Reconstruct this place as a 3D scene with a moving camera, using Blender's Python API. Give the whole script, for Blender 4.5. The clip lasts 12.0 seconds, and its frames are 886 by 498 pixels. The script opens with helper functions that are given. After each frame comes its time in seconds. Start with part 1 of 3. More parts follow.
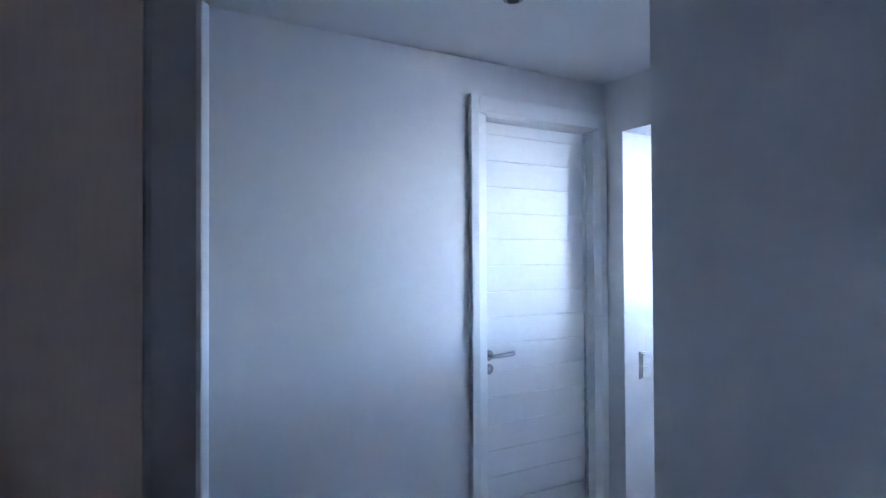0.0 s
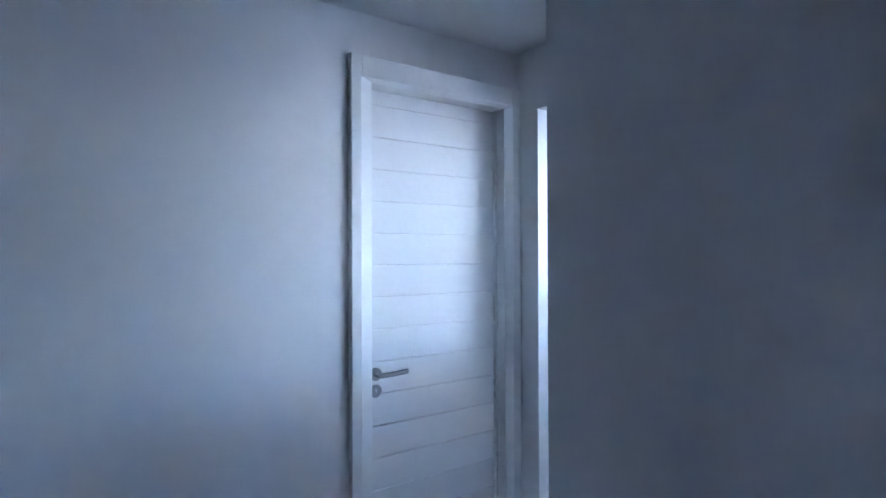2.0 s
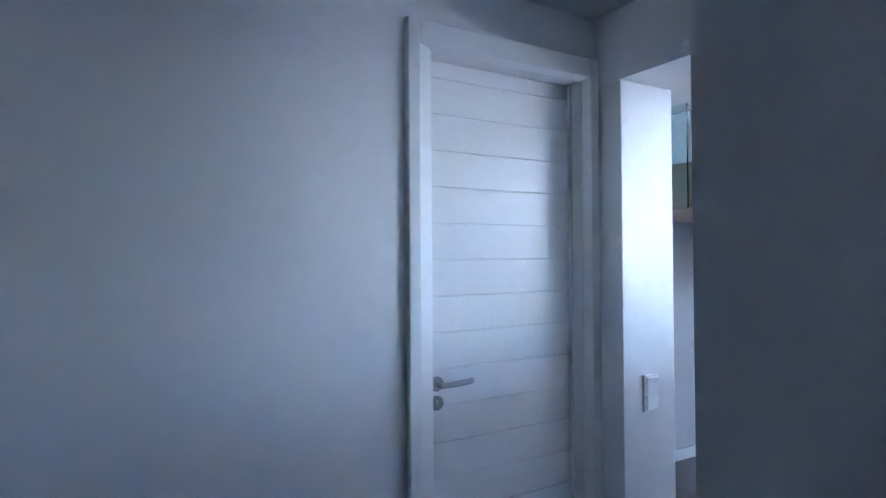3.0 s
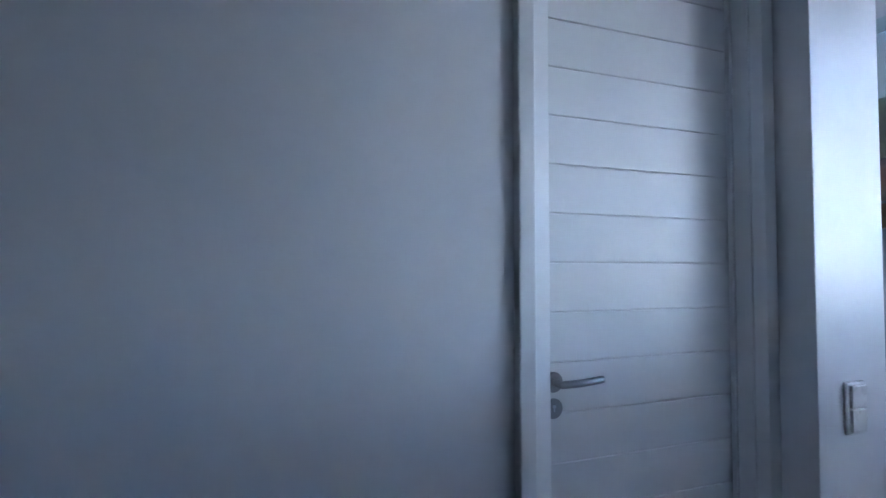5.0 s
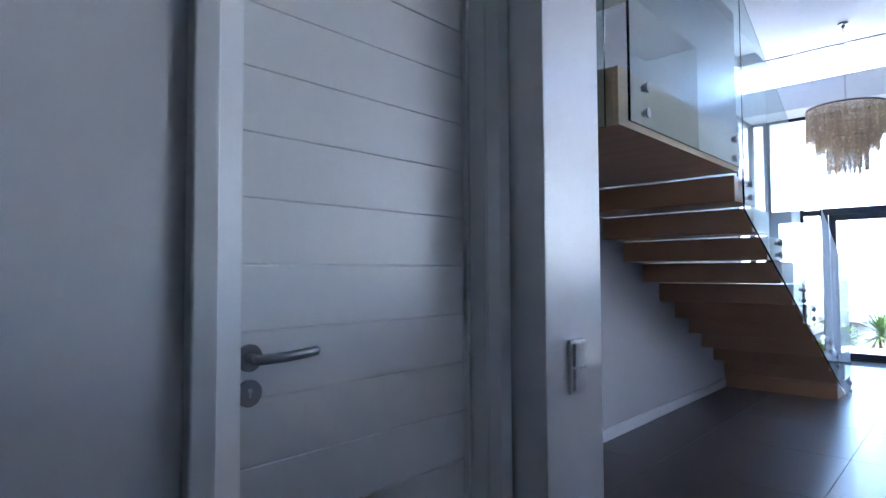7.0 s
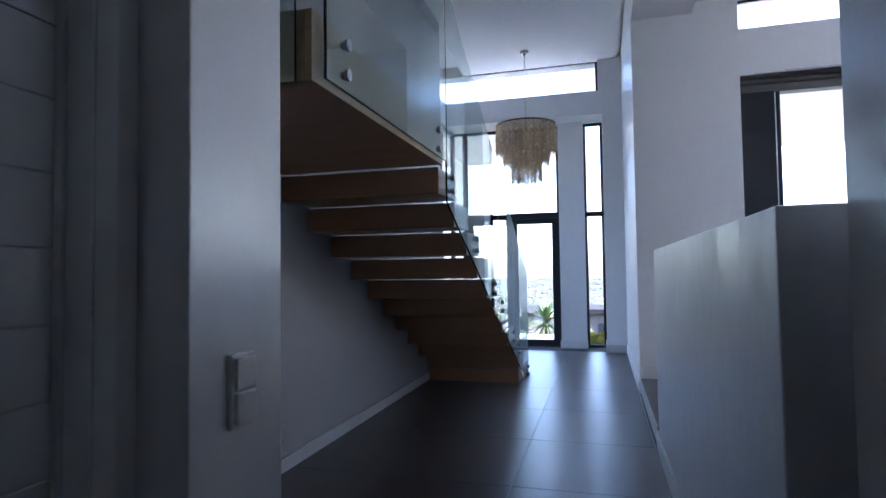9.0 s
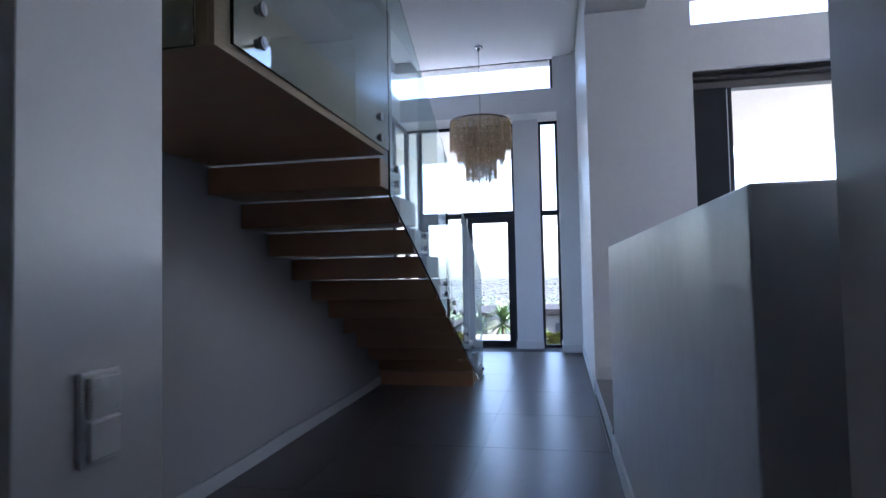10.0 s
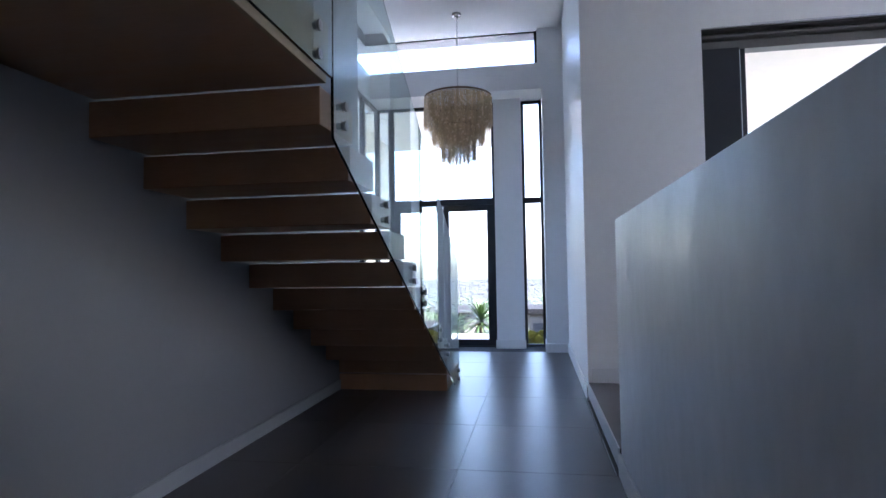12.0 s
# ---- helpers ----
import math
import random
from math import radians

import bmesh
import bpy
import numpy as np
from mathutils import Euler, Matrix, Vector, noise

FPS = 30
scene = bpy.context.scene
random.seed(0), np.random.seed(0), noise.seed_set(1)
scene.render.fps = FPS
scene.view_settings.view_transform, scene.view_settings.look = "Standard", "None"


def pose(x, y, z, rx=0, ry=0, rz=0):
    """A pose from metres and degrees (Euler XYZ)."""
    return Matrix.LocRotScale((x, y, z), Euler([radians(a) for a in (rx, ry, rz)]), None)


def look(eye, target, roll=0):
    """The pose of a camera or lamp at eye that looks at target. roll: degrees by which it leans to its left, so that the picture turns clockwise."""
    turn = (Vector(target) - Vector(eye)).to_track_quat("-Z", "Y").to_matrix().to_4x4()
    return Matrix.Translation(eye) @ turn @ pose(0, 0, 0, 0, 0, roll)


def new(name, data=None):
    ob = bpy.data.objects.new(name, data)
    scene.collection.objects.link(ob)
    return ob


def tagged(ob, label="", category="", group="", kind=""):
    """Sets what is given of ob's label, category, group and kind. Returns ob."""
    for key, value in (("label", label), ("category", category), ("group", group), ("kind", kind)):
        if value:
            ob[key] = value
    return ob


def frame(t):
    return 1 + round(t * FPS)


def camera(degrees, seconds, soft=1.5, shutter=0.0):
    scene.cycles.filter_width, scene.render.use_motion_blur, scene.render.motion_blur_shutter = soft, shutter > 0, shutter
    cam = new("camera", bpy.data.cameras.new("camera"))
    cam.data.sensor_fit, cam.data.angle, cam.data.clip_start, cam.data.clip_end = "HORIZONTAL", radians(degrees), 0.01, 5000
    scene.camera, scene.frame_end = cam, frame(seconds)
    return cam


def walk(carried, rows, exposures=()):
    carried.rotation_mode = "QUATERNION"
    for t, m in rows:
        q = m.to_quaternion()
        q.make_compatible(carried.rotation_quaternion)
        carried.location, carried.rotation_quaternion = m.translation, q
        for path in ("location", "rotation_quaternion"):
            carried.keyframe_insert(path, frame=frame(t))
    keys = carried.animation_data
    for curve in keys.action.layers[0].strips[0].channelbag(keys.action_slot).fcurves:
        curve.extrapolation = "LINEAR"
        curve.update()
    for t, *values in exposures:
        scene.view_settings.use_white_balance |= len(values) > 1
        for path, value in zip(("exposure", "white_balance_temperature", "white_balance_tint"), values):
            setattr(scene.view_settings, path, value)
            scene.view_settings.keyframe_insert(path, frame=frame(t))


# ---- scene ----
cam = camera(75.8, 12.0)
PATH = [
    (0, (-0.144, 0.232, 1.631), (0.848, 1.969, 1.66), -0.3),
    (0.5, (-0.009, 0.237, 1.645), (1.096, 1.904, 1.666), -0.4),
    (1, (0.111, 0.34, 1.64), (1.281, 1.962, 1.661), -0.4),
    (1.5, (0.259, 0.436, 1.623), (1.435, 2.054, 1.655), -0.5),
    (2, (0.384, 0.57, 1.639), (1.553, 2.193, 1.653), -0.2),
    (2.5, (0.49, 0.725, 1.611), (1.591, 2.394, 1.632), -0.3),
    (3, (0.525, 0.886, 1.595), (1.538, 2.61, 1.621), -0.4),
    (3.5, (0.567, 1.053, 1.587), (1.496, 2.824, 1.617), -0.3),
    (3.6, (0.578, 1.071, 1.577), (1.493, 2.849, 1.616), -0.3),
    (5.3, (0.79, 1.503, 1.4), (1.545, 3.354, 1.472), -0.0),
    (5.5, (0.847, 1.518, 1.403), (1.614, 3.364, 1.466), -0.1),
    (6, (0.982, 1.571, 1.414), (1.929, 3.332, 1.446), -0.1),
    (6.5, (1.032, 1.634, 1.343), (2.266, 3.207, 1.396), -0.1),
    (7, (1.051, 1.731, 1.26), (2.508, 3.099, 1.343), -0.3),
    (7.5, (1.071, 1.748, 1.249), (2.712, 2.889, 1.324), -0.2),
    (7.7, (1.11, 1.743, 1.256), (2.817, 2.785, 1.319), 0.0),
    (9.3, (1.61, 1.88, 1.222), (3.555, 2.344, 1.3), -1.1),
    (9.5, (1.653, 1.878, 1.234), (3.606, 2.306, 1.308), -1.2),
    (10, (1.777, 1.843, 1.21), (3.736, 2.241, 1.29), -1.2),
    (10.5, (1.947, 1.858, 1.141), (3.909, 2.233, 1.224), -1.1),
    (11, (2.161, 1.907, 1.09), (4.13, 2.25, 1.169), -1.0),
    (11.5, (2.395, 1.913, 1.079), (4.366, 2.24, 1.163), -1.1),
    (12, (2.567, 1.94, 1.086), (4.54, 2.261, 1.167), -0.9),
]
# the clip's camera brightens its picture in the dim passage and tints it cooler
EXPOSURES = [(0, 6.5, 4930, 19), (1.0, 6.4, 4930, 18), (1.5, 6.35, 4940, 18), (2.3, 6.1, 4960, 17), (3.6, 5.6, 4990, 17), (5.5, 5.25, 5080, 18), (6.5, 5.03, 5280, 20), (7.7, 4.45, 5450, 20), (9.4, 3.44, 5600, 20), (10.5, 3.37, 5650, 20), (11.2, 3.5, 5750, 20), (12, 3.5, 5800, 20)]
walk(cam, [(t, look(eye, target, roll)) for t, eye, target, roll in PATH], EXPOSURES)

# ---------- world and light ----------
world = bpy.data.worlds.new("world")
scene.world = world
world.use_nodes = True
wn = world.node_tree.nodes
wl = world.node_tree.links
sky = wn.new("ShaderNodeTexSky")
sky.sky_type = "NISHITA"
sky.sun_disc = False
SUN_ELEV, SUN_ROT = 58.0, 200.0
sky.sun_elevation = radians(SUN_ELEV)
sky.sun_rotation = radians(SUN_ROT)
sky.dust_density = 2.5
wl.new(sky.outputs[0], wn["Background"].inputs[0])
wn["Background"].inputs[1].default_value = 0.15

sun_data = bpy.data.lights.new("sun", "SUN")
sun_data.energy = 4.2
sun_data.angle = radians(0.53)
sun_data.color = (1.0, 0.95, 0.88)
sun = new("sun", sun_data)
sun_dir = Vector((math.sin(radians(SUN_ROT)) * math.cos(radians(SUN_ELEV)),
                  math.cos(radians(SUN_ROT)) * math.cos(radians(SUN_ELEV)), math.sin(radians(SUN_ELEV))))
sun.matrix_world = look(sun_dir * 60, (0, 0, 0))


# ---------- materials ----------
def material(name, base, rough=0.5, metal=0.0, var=0.06, scale=6.0, fine=60.0, bump=0.0, bump_scale=120.0,
             stretch=(1, 1, 1), rough_var=0.08, per_piece=0.0, island=0.0, spec=0.5, coat=0.0):
    """Principled surface with a coarse and a fine variation of its colour and roughness, and a fine relief."""
    m = bpy.data.materials.new(name)
    m.use_nodes = True
    n, l = m.node_tree.nodes, m.node_tree.links
    p = n["Principled BSDF"]
    p.inputs["Metallic"].default_value = metal
    p.inputs["Specular IOR Level"].default_value = spec
    p.inputs["Coat Weight"].default_value = coat
    co = n.new("ShaderNodeTexCoord")
    mp = n.new("ShaderNodeMapping")
    mp.inputs["Scale"].default_value = stretch
    geo = n.new("ShaderNodeNewGeometry")
    info = n.new("ShaderNodeObjectInfo")
    add = n.new("ShaderNodeVectorMath")
    add.operation = "ADD"
    off = n.new("ShaderNodeVectorMath")
    off.operation = "SCALE"
    off.inputs[0].default_value = (7.3, 3.1, 5.7)
    l.new(info.outputs["Random"], off.inputs["Scale"])
    l.new(geo.outputs["Position"], add.inputs[0])
    if per_piece:
        l.new(off.outputs[0], add.inputs[1])
    l.new(add.outputs[0], mp.inputs[0])
    a, b = n.new("ShaderNodeTexNoise"), n.new("ShaderNodeTexNoise")
    a.inputs["Scale"].default_value, b.inputs["Scale"].default_value = scale, fine
    a.inputs["Detail"].default_value, b.inputs["Detail"].default_value = 4, 3
    for t in (a, b):
        l.new(mp.outputs[0], t.inputs["Vector"])
    mix = n.new("ShaderNodeMath")
    mix.operation = "ADD"
    l.new(a.outputs[0], mix.inputs[0])
    l.new(b.outputs[0], mix.inputs[1])
    last = mix.outputs[0]
    if per_piece or island:
        extra = n.new("ShaderNodeMath")
        extra.operation = "MULTIPLY_ADD"
        l.new(info.outputs["Random"] if per_piece else geo.outputs["Random Per Island"], extra.inputs[0])
        extra.inputs[1].default_value = per_piece or island
        l.new(last, extra.inputs[2])
        last = extra.outputs[0]
    mr = n.new("ShaderNodeMapRange")
    mr.inputs["From Min"].default_value, mr.inputs["From Max"].default_value = 0.6, 1.4 + max(per_piece, island)
    mr.inputs["To Min"].default_value, mr.inputs["To Max"].default_value = 1 - var, 1 + var
    l.new(last, mr.inputs["Value"])
    col = n.new("ShaderNodeVectorMath")
    col.operation = "SCALE"
    col.inputs[0].default_value = base
    l.new(mr.outputs[0], col.inputs["Scale"])
    l.new(col.outputs[0], p.inputs["Base Color"])
    rr = n.new("ShaderNodeMapRange")
    rr.inputs["From Min"].default_value, rr.inputs["From Max"].default_value = 0.3, 0.7
    rr.inputs["To Min"].default_value, rr.inputs["To Max"].default_value = max(0.02, rough - rough_var), min(1, rough + rough_var)
    l.new(a.outputs[0], rr.inputs["Value"])
    l.new(rr.outputs[0], p.inputs["Roughness"])
    if bump:
        c = n.new("ShaderNodeTexNoise")
        c.inputs["Scale"].default_value = bump_scale
        c.inputs["Detail"].default_value = 4
        l.new(mp.outputs[0], c.inputs["Vector"])
        bm_ = n.new("ShaderNodeBump")
        bm_.inputs["Strength"].default_value = bump
        bm_.inputs["Distance"].default_value = 0.002
        l.new(c.outputs[0], bm_.inputs["Height"])
        l.new(bm_.outputs[0], p.inputs["Normal"])
    return m


def glass_material(name, tint):
    m = bpy.data.materials.new(name)
    m.use_nodes = True
    p = m.node_tree.nodes["Principled BSDF"]
    p.inputs["Base Color"].default_value = (*tint, 1)
    p.inputs["Roughness"].default_value = 0.0
    p.inputs["IOR"].default_value = 1.5
    p.inputs["Transmission Weight"].default_value = 1.0
    return m


PAINT = material("wall_paint", (0.81, 0.81, 0.805), 0.36, var=0.025, scale=1.1, fine=14, bump=0.10, bump_scale=160)
CEIL = material("ceiling_paint", (0.84, 0.84, 0.83), 0.85, var=0.015, scale=0.8, fine=12, bump=0.06)
# darker copy of the wall paint; the dimness by the stairs is in its colour
SHADEWALL = material("shaded_wall_paint", (0.235, 0.235, 0.242), 0.5, var=0.03, scale=1.1, fine=14, bump=0.10, bump_scale=160)
GLOSS = material("door_enamel", (0.82, 0.825, 0.81), 0.38, var=0.015, scale=2.5, fine=30, rough_var=0.01)
STILE = material("grey_frame_paint", (0.50, 0.44, 0.40), 0.45, var=0.04, scale=3, fine=30)
TAUPE = material("taupe_wood", (0.80, 0.60, 0.46), 0.5, var=0.05, scale=2, fine=25, stretch=(6, 6, 0.6))
SKIRT = material("skirting_enamel", (0.74, 0.74, 0.735), 0.38, var=0.03, scale=4, fine=30)
# same enamel as the other skirting, with shade mixed into the colour
SHADESKIRT = material("shaded_skirting_enamel", (0.37, 0.37, 0.375), 0.4, var=0.03, scale=4, fine=30)
TILE = material("porcelain_tile", (0.076, 0.066, 0.065), 0.33, var=0.10, scale=30.0, fine=200, per_piece=0.2, rough_var=0.0)
GROUT = material("grout", (0.085, 0.085, 0.09), 0.9, var=0.15, scale=12)
WOOD = material("oak_veneer", (0.36, 0.20, 0.117), 0.36, var=0.22, scale=2.6, fine=22, bump=0.08, bump_scale=60, stretch=(6, 0.7, 6), per_piece=0.8)
WOODX = material("oak_fascia", (0.31, 0.225, 0.13), 0.45, var=0.18, scale=2.6, fine=22, bump=0.08, bump_scale=60, stretch=(0.7, 6, 6))
ALU = material("charcoal_aluminium", (0.016, 0.018, 0.023), 0.5, var=0.2, scale=5, fine=80, spec=0.3)
CHROME = material("brushed_steel", (0.34, 0.34, 0.35), 0.32, metal=1.0, var=0.03, scale=20, fine=200, stretch=(1, 1, 6), rough_var=0.03)
SATIN = material("satin_aluminium", (0.62, 0.63, 0.66), 0.5, metal=0.3, var=0.04, scale=6, rough_var=0.03)
PLASTER = material("trowelled_plaster", (0.77, 0.785, 0.81), 0.40, var=0.07, scale=3.2, fine=18, bump=0.35, bump_scale=7, stretch=(1, 1, 0.45), rough_var=0.06)
SWITCH = material("switch_plastic", (0.90, 0.90, 0.89), 0.25, var=0.02, scale=10, fine=60)
DARK = material("shadow_gap", (0.03, 0.03, 0.032), 0.8, var=0.1)
BEAD = material("amber_glass_bead", (0.97, 0.75, 0.48), 0.22, var=0.45, scale=25, fine=90, per_piece=0.6, spec=0.8)
BEAD.node_tree.nodes["Principled BSDF"].inputs["Transmission Weight"].default_value = 0.4
SOFFIT = material("soffit_paint", (0.76, 0.72, 0.63), 0.85, var=0.04, scale=1.5, fine=14)
EAVE = material("grey_eave_board", (0.075, 0.075, 0.08), 0.8, var=0.08, scale=1.5, fine=14)
STONE = material("terrace_render", (0.68, 0.62, 0.52), 0.8, var=0.1, scale=3, fine=40, bump=0.3)
PAVING = material("grey_paving", (0.50, 0.475, 0.42), 0.8, var=0.12, scale=3, fine=40, bump=0.3)
EARTH = material("dry_ground", (0.028, 0.031, 0.026), 0.95, var=0.35, scale=0.01, fine=0.12)
LEAF = material("leaf", (0.040, 0.078, 0.020), 0.45, var=0.4, scale=8, fine=40, island=0.5)
LEAFY = material("yellow_leaf", (0.26, 0.24, 0.03), 0.5, var=0.45, scale=8, fine=40, island=0.6)
BARK = material("bark", (0.16, 0.11, 0.07), 0.9, var=0.3, scale=8, fine=60, bump=0.5)
HOUSE = material("plaster_house", (0.095, 0.086, 0.076), 0.85, var=0.12, scale=0.6, fine=8)
ROOFS = material("roof_sheet", (0.016, 0.0155, 0.016), 0.85, var=0.25, scale=0.6, fine=8, spec=0.15)
CITY = material("city_blocks", (0.025, 0.027, 0.032), 0.85, var=0.22, scale=0.02, fine=0.4, island=0.5)
GLASS = glass_material("balustrade_glass", (0.80, 0.93, 0.90))
PANE = glass_material("window_glass", (0.97, 0.985, 0.98))


# ---------- building helpers ----------
def box(bm, x0, x1, y0, y1, z0, z1, bevel=0.0):
    r = bmesh.ops.create_cube(bm, size=1.0)
    vs = r["verts"]
    bmesh.ops.scale(bm, vec=(abs(x1 - x0), abs(y1 - y0), abs(z1 - z0)), verts=vs)
    bmesh.ops.translate(bm, vec=((x0 + x1) / 2, (y0 + y1) / 2, (z0 + z1) / 2), verts=vs)
    if bevel:
        es = list({e for v in vs for e in v.link_edges})
        bmesh.ops.bevel(bm, geom=es, offset=bevel, segments=2, affect="EDGES", profile=0.5)
    return bm


def rod(bm, a, b, r0, r1=None, seg=16, bevel=0.0):
    a, b = Vector(a), Vector(b)
    m = Matrix.Translation((a + b) / 2) @ (b - a).to_track_quat("Z", "Y").to_matrix().to_4x4()
    r = bmesh.ops.create_cone(bm, cap_ends=True, segments=seg, radius1=r0, radius2=r0 if r1 is None else r1,
                              depth=(b - a).length, matrix=m)
    if bevel:
        es = [e for e in {e for v in r["verts"] for e in v.link_edges} if any(len(f.verts) > 4 for f in e.link_faces)]
        bmesh.ops.bevel(bm, geom=es, offset=bevel, segments=2, affect="EDGES", profile=0.5)
    return bm


def mesh(name, bm, mat, smooth=False):
    me = bpy.data.meshes.new(name)
    bmesh.ops.recalc_face_normals(bm, faces=bm.faces)
    bm.to_mesh(me)
    bm.free()
    me.materials.append(mat)
    if smooth:
        for f in me.polygons:
            f.use_smooth = len(f.vertices) <= 4
    return me


def part(name, bm, mat, parent, label="", smooth=False):
    ob = new(name, mesh(name, bm, mat, smooth))
    ob.parent = parent
    ob.matrix_parent_inverse = Matrix.Translation(parent.matrix_world.translation).inverted()
    if label:
        tagged(ob, label)
    return ob


def thing(name, at, label, category, group="", kind=""):
    ob = new(name)
    ob.empty_display_size = 0.1
    ob.location = at
    ob.matrix_world = Matrix.Translation(at)
    return tagged(ob, label, category, group, kind)


def structure(name, bm, mat, label, category):
    return tagged(new(name, mesh(name, bm, mat)), label, category, kind="structure")


def boxes(*rows, bevel=0.0):
    bm = bmesh.new()
    for r in rows:
        box(bm, *r, bevel=bevel)
    return bm


# ---------- plan ----------
DOOR_Y = 2.84          # face of the passage wall with the white door
REV_X0, REV_X1 = 2.518, 2.866   # deep reveal of the opening
REV_Y = 2.685
SOFFIT_Z, SOFFIT_X = 2.39, 3.29
CEIL_Z = 2.714
RIGHT_X, RIGHT_Y, RIGHT_END = 1.285, 1.435, 2.72
STAIR_Y, STAIR_OUT = 3.793, 2.765
HALL_Y = 1.53          # hall wall beside the raised room
FRONT_X, GLASS_X = 10.28, 10.85
TOP_Z = 4.37
SLIDE_Y0 = -3.35        # far end of the sliding door
RAISED_Z, RAISED_X0, RAISED_X1 = 0.147, 5.70, 7.48
BAL_X0, BAL_X1, BAL_Y, BAL_Z = 2.84, 5.70, 1.52, 1.352
FAR_Y = 4.22
JAMB_X = 0.192         # corner of the splayed return at the passage end
LEAF_X0, LEAF_X1, LEAF_Z, LEAF_Y = 1.622, 2.426, 2.405, 2.92

# ---------- structure ----------
floor = structure("floor", boxes((-3.2, 11.1, -6.0, 6.5, -0.20, -0.006)), GROUT,
                  "dark grout bed under large grey floor tiles", "floor")
wall_passage = structure("wall_passage", boxes(
    (JAMB_X, LEAF_X0 - 0.03, DOOR_Y, DOOR_Y + 0.15, -0.02, CEIL_Z),
    (LEAF_X0 - 0.03, LEAF_X1 + 0.03, DOOR_Y, DOOR_Y + 0.15, LEAF_Z + 0.03, CEIL_Z),
    (LEAF_X1 + 0.03, REV_X0, DOOR_Y, DOOR_Y + 0.15, -0.02, CEIL_Z),
    (LEAF_X0 - 0.03, LEAF_X1 + 0.03, DOOR_Y + 0.11, DOOR_Y + 0.15, -0.02, LEAF_Z + 0.03)), PAINT,
    "plain pale grey painted wall of the narrow passage", "wall")
wall_pier = structure("wall_pier", boxes((REV_X0, REV_X1, REV_Y, STAIR_Y + 0.2, -0.02, SOFFIT_Z), bevel=0.004), PAINT,
                      "pale painted deep reveal beside the opening", "wall")
beam = structure("beam", boxes((REV_X0, SOFFIT_X, -0.5, STAIR_Y + 0.2, SOFFIT_Z, TOP_Z + 0.3)), PAINT,
                 "deep painted beam over the opening to the hall", "beam")
bm = bmesh.new()
outline = [(-0.9, 2.99), (JAMB_X, 2.99), (JAMB_X, DOOR_Y - 0.012), (JAMB_X - 0.006, DOOR_Y - 0.022),
           (JAMB_X - 0.020, DOOR_Y - 0.036), (-0.085, 2.565), (-0.110, 2.548), (-0.9, 2.548)]
foot = [bm.verts.new((x, y, -0.02)) for x, y in outline]
head = [bm.verts.new((x, y, CEIL_Z)) for x, y in outline]
bm.faces.new(foot[::-1])
bm.faces.new(head)
for k in range(len(outline)):
    q = (k + 1) % len(outline)
    bm.faces.new((foot[k], foot[q], head[q], head[k]))
wall_left_end = structure("wall_left_end", bm, PAINT, "pale painted splayed wall return at the passage end", "wall")
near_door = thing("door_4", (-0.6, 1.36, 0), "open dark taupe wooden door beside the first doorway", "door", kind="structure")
part("leaf", boxes((-0.95, -0.107, 1.335, 1.375, 0.008, 2.40), bevel=0.004), TAUPE, near_door)
part("stile", boxes((-0.107, -0.012, 1.328, 1.382, 0.0, 2.45), bevel=0.012), STILE, near_door, "grey painted rounded frame edge")
wall_near = structure("wall_near", boxes((-1.6, -0.96, 1.29, 1.44, -0.02, CEIL_Z), (-0.96, -0.03, 1.30, 1.43, 2.46, CEIL_Z)), PAINT,
                      "unlit painted wall beside the first doorway", "wall")
# the opening in this wall is cut for an added fill-light window
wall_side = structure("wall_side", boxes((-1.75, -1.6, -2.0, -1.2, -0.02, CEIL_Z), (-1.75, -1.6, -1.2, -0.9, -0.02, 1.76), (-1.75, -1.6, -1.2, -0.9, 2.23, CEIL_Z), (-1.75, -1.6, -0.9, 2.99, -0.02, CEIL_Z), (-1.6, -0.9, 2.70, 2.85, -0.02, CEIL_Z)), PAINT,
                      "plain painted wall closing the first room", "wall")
wall_behind = structure("wall_behind", boxes((-1.75, 1.40, -2.15, -2.0, -0.02, CEIL_Z)), PAINT,
                        "plain painted wall closing the first room", "wall")
wall_right = structure("wall_right", boxes((RIGHT_X, RIGHT_X + 0.15, -2.15, RIGHT_Y, -0.02, CEIL_Z),
                                           (RIGHT_X + 0.15, RIGHT_END, RIGHT_Y - 0.14, RIGHT_Y, -0.02, CEIL_Z)), PAINT,
                       "plain shaded painted wall at the passage corner", "wall")
ceiling = structure("ceiling", boxes((-1.75, REV_X0, -2.15, 2.99, CEIL_Z, CEIL_Z + 0.12)), CEIL,
                    "flat white plaster ceiling of the passage", "ceiling")

WALL_END = 8.38       # where the stair wall stops and the side glazing begins
# white wall given the darkened paint in place of the stairs' shade
wall_stair = structure("wall_stair", boxes((REV_X1, WALL_END, STAIR_Y, FAR_Y + 0.2, -0.02, TOP_Z + 0.3)), SHADEWALL,
                       "tall plain wall beside the floating stairs, its paint darkened for shade", "wall")
wall_far_side = structure("wall_far_side", boxes((WALL_END, GLASS_X + 0.1, FAR_Y, FAR_Y + 0.2, 3.545, 3.90),
                                                 (WALL_END, 9.0, FAR_Y, FAR_Y + 0.2, -0.02, 3.545)), PAINT,
                          "white side wall band between tall window and strip window", "wall")
wall_hall = structure("wall_hall", boxes((RAISED_X1, GLASS_X + 0.1, HALL_Y - 0.25, HALL_Y, -0.02, TOP_Z + 0.3)), PAINT,
                      "tall white wall between hall and raised room", "wall")
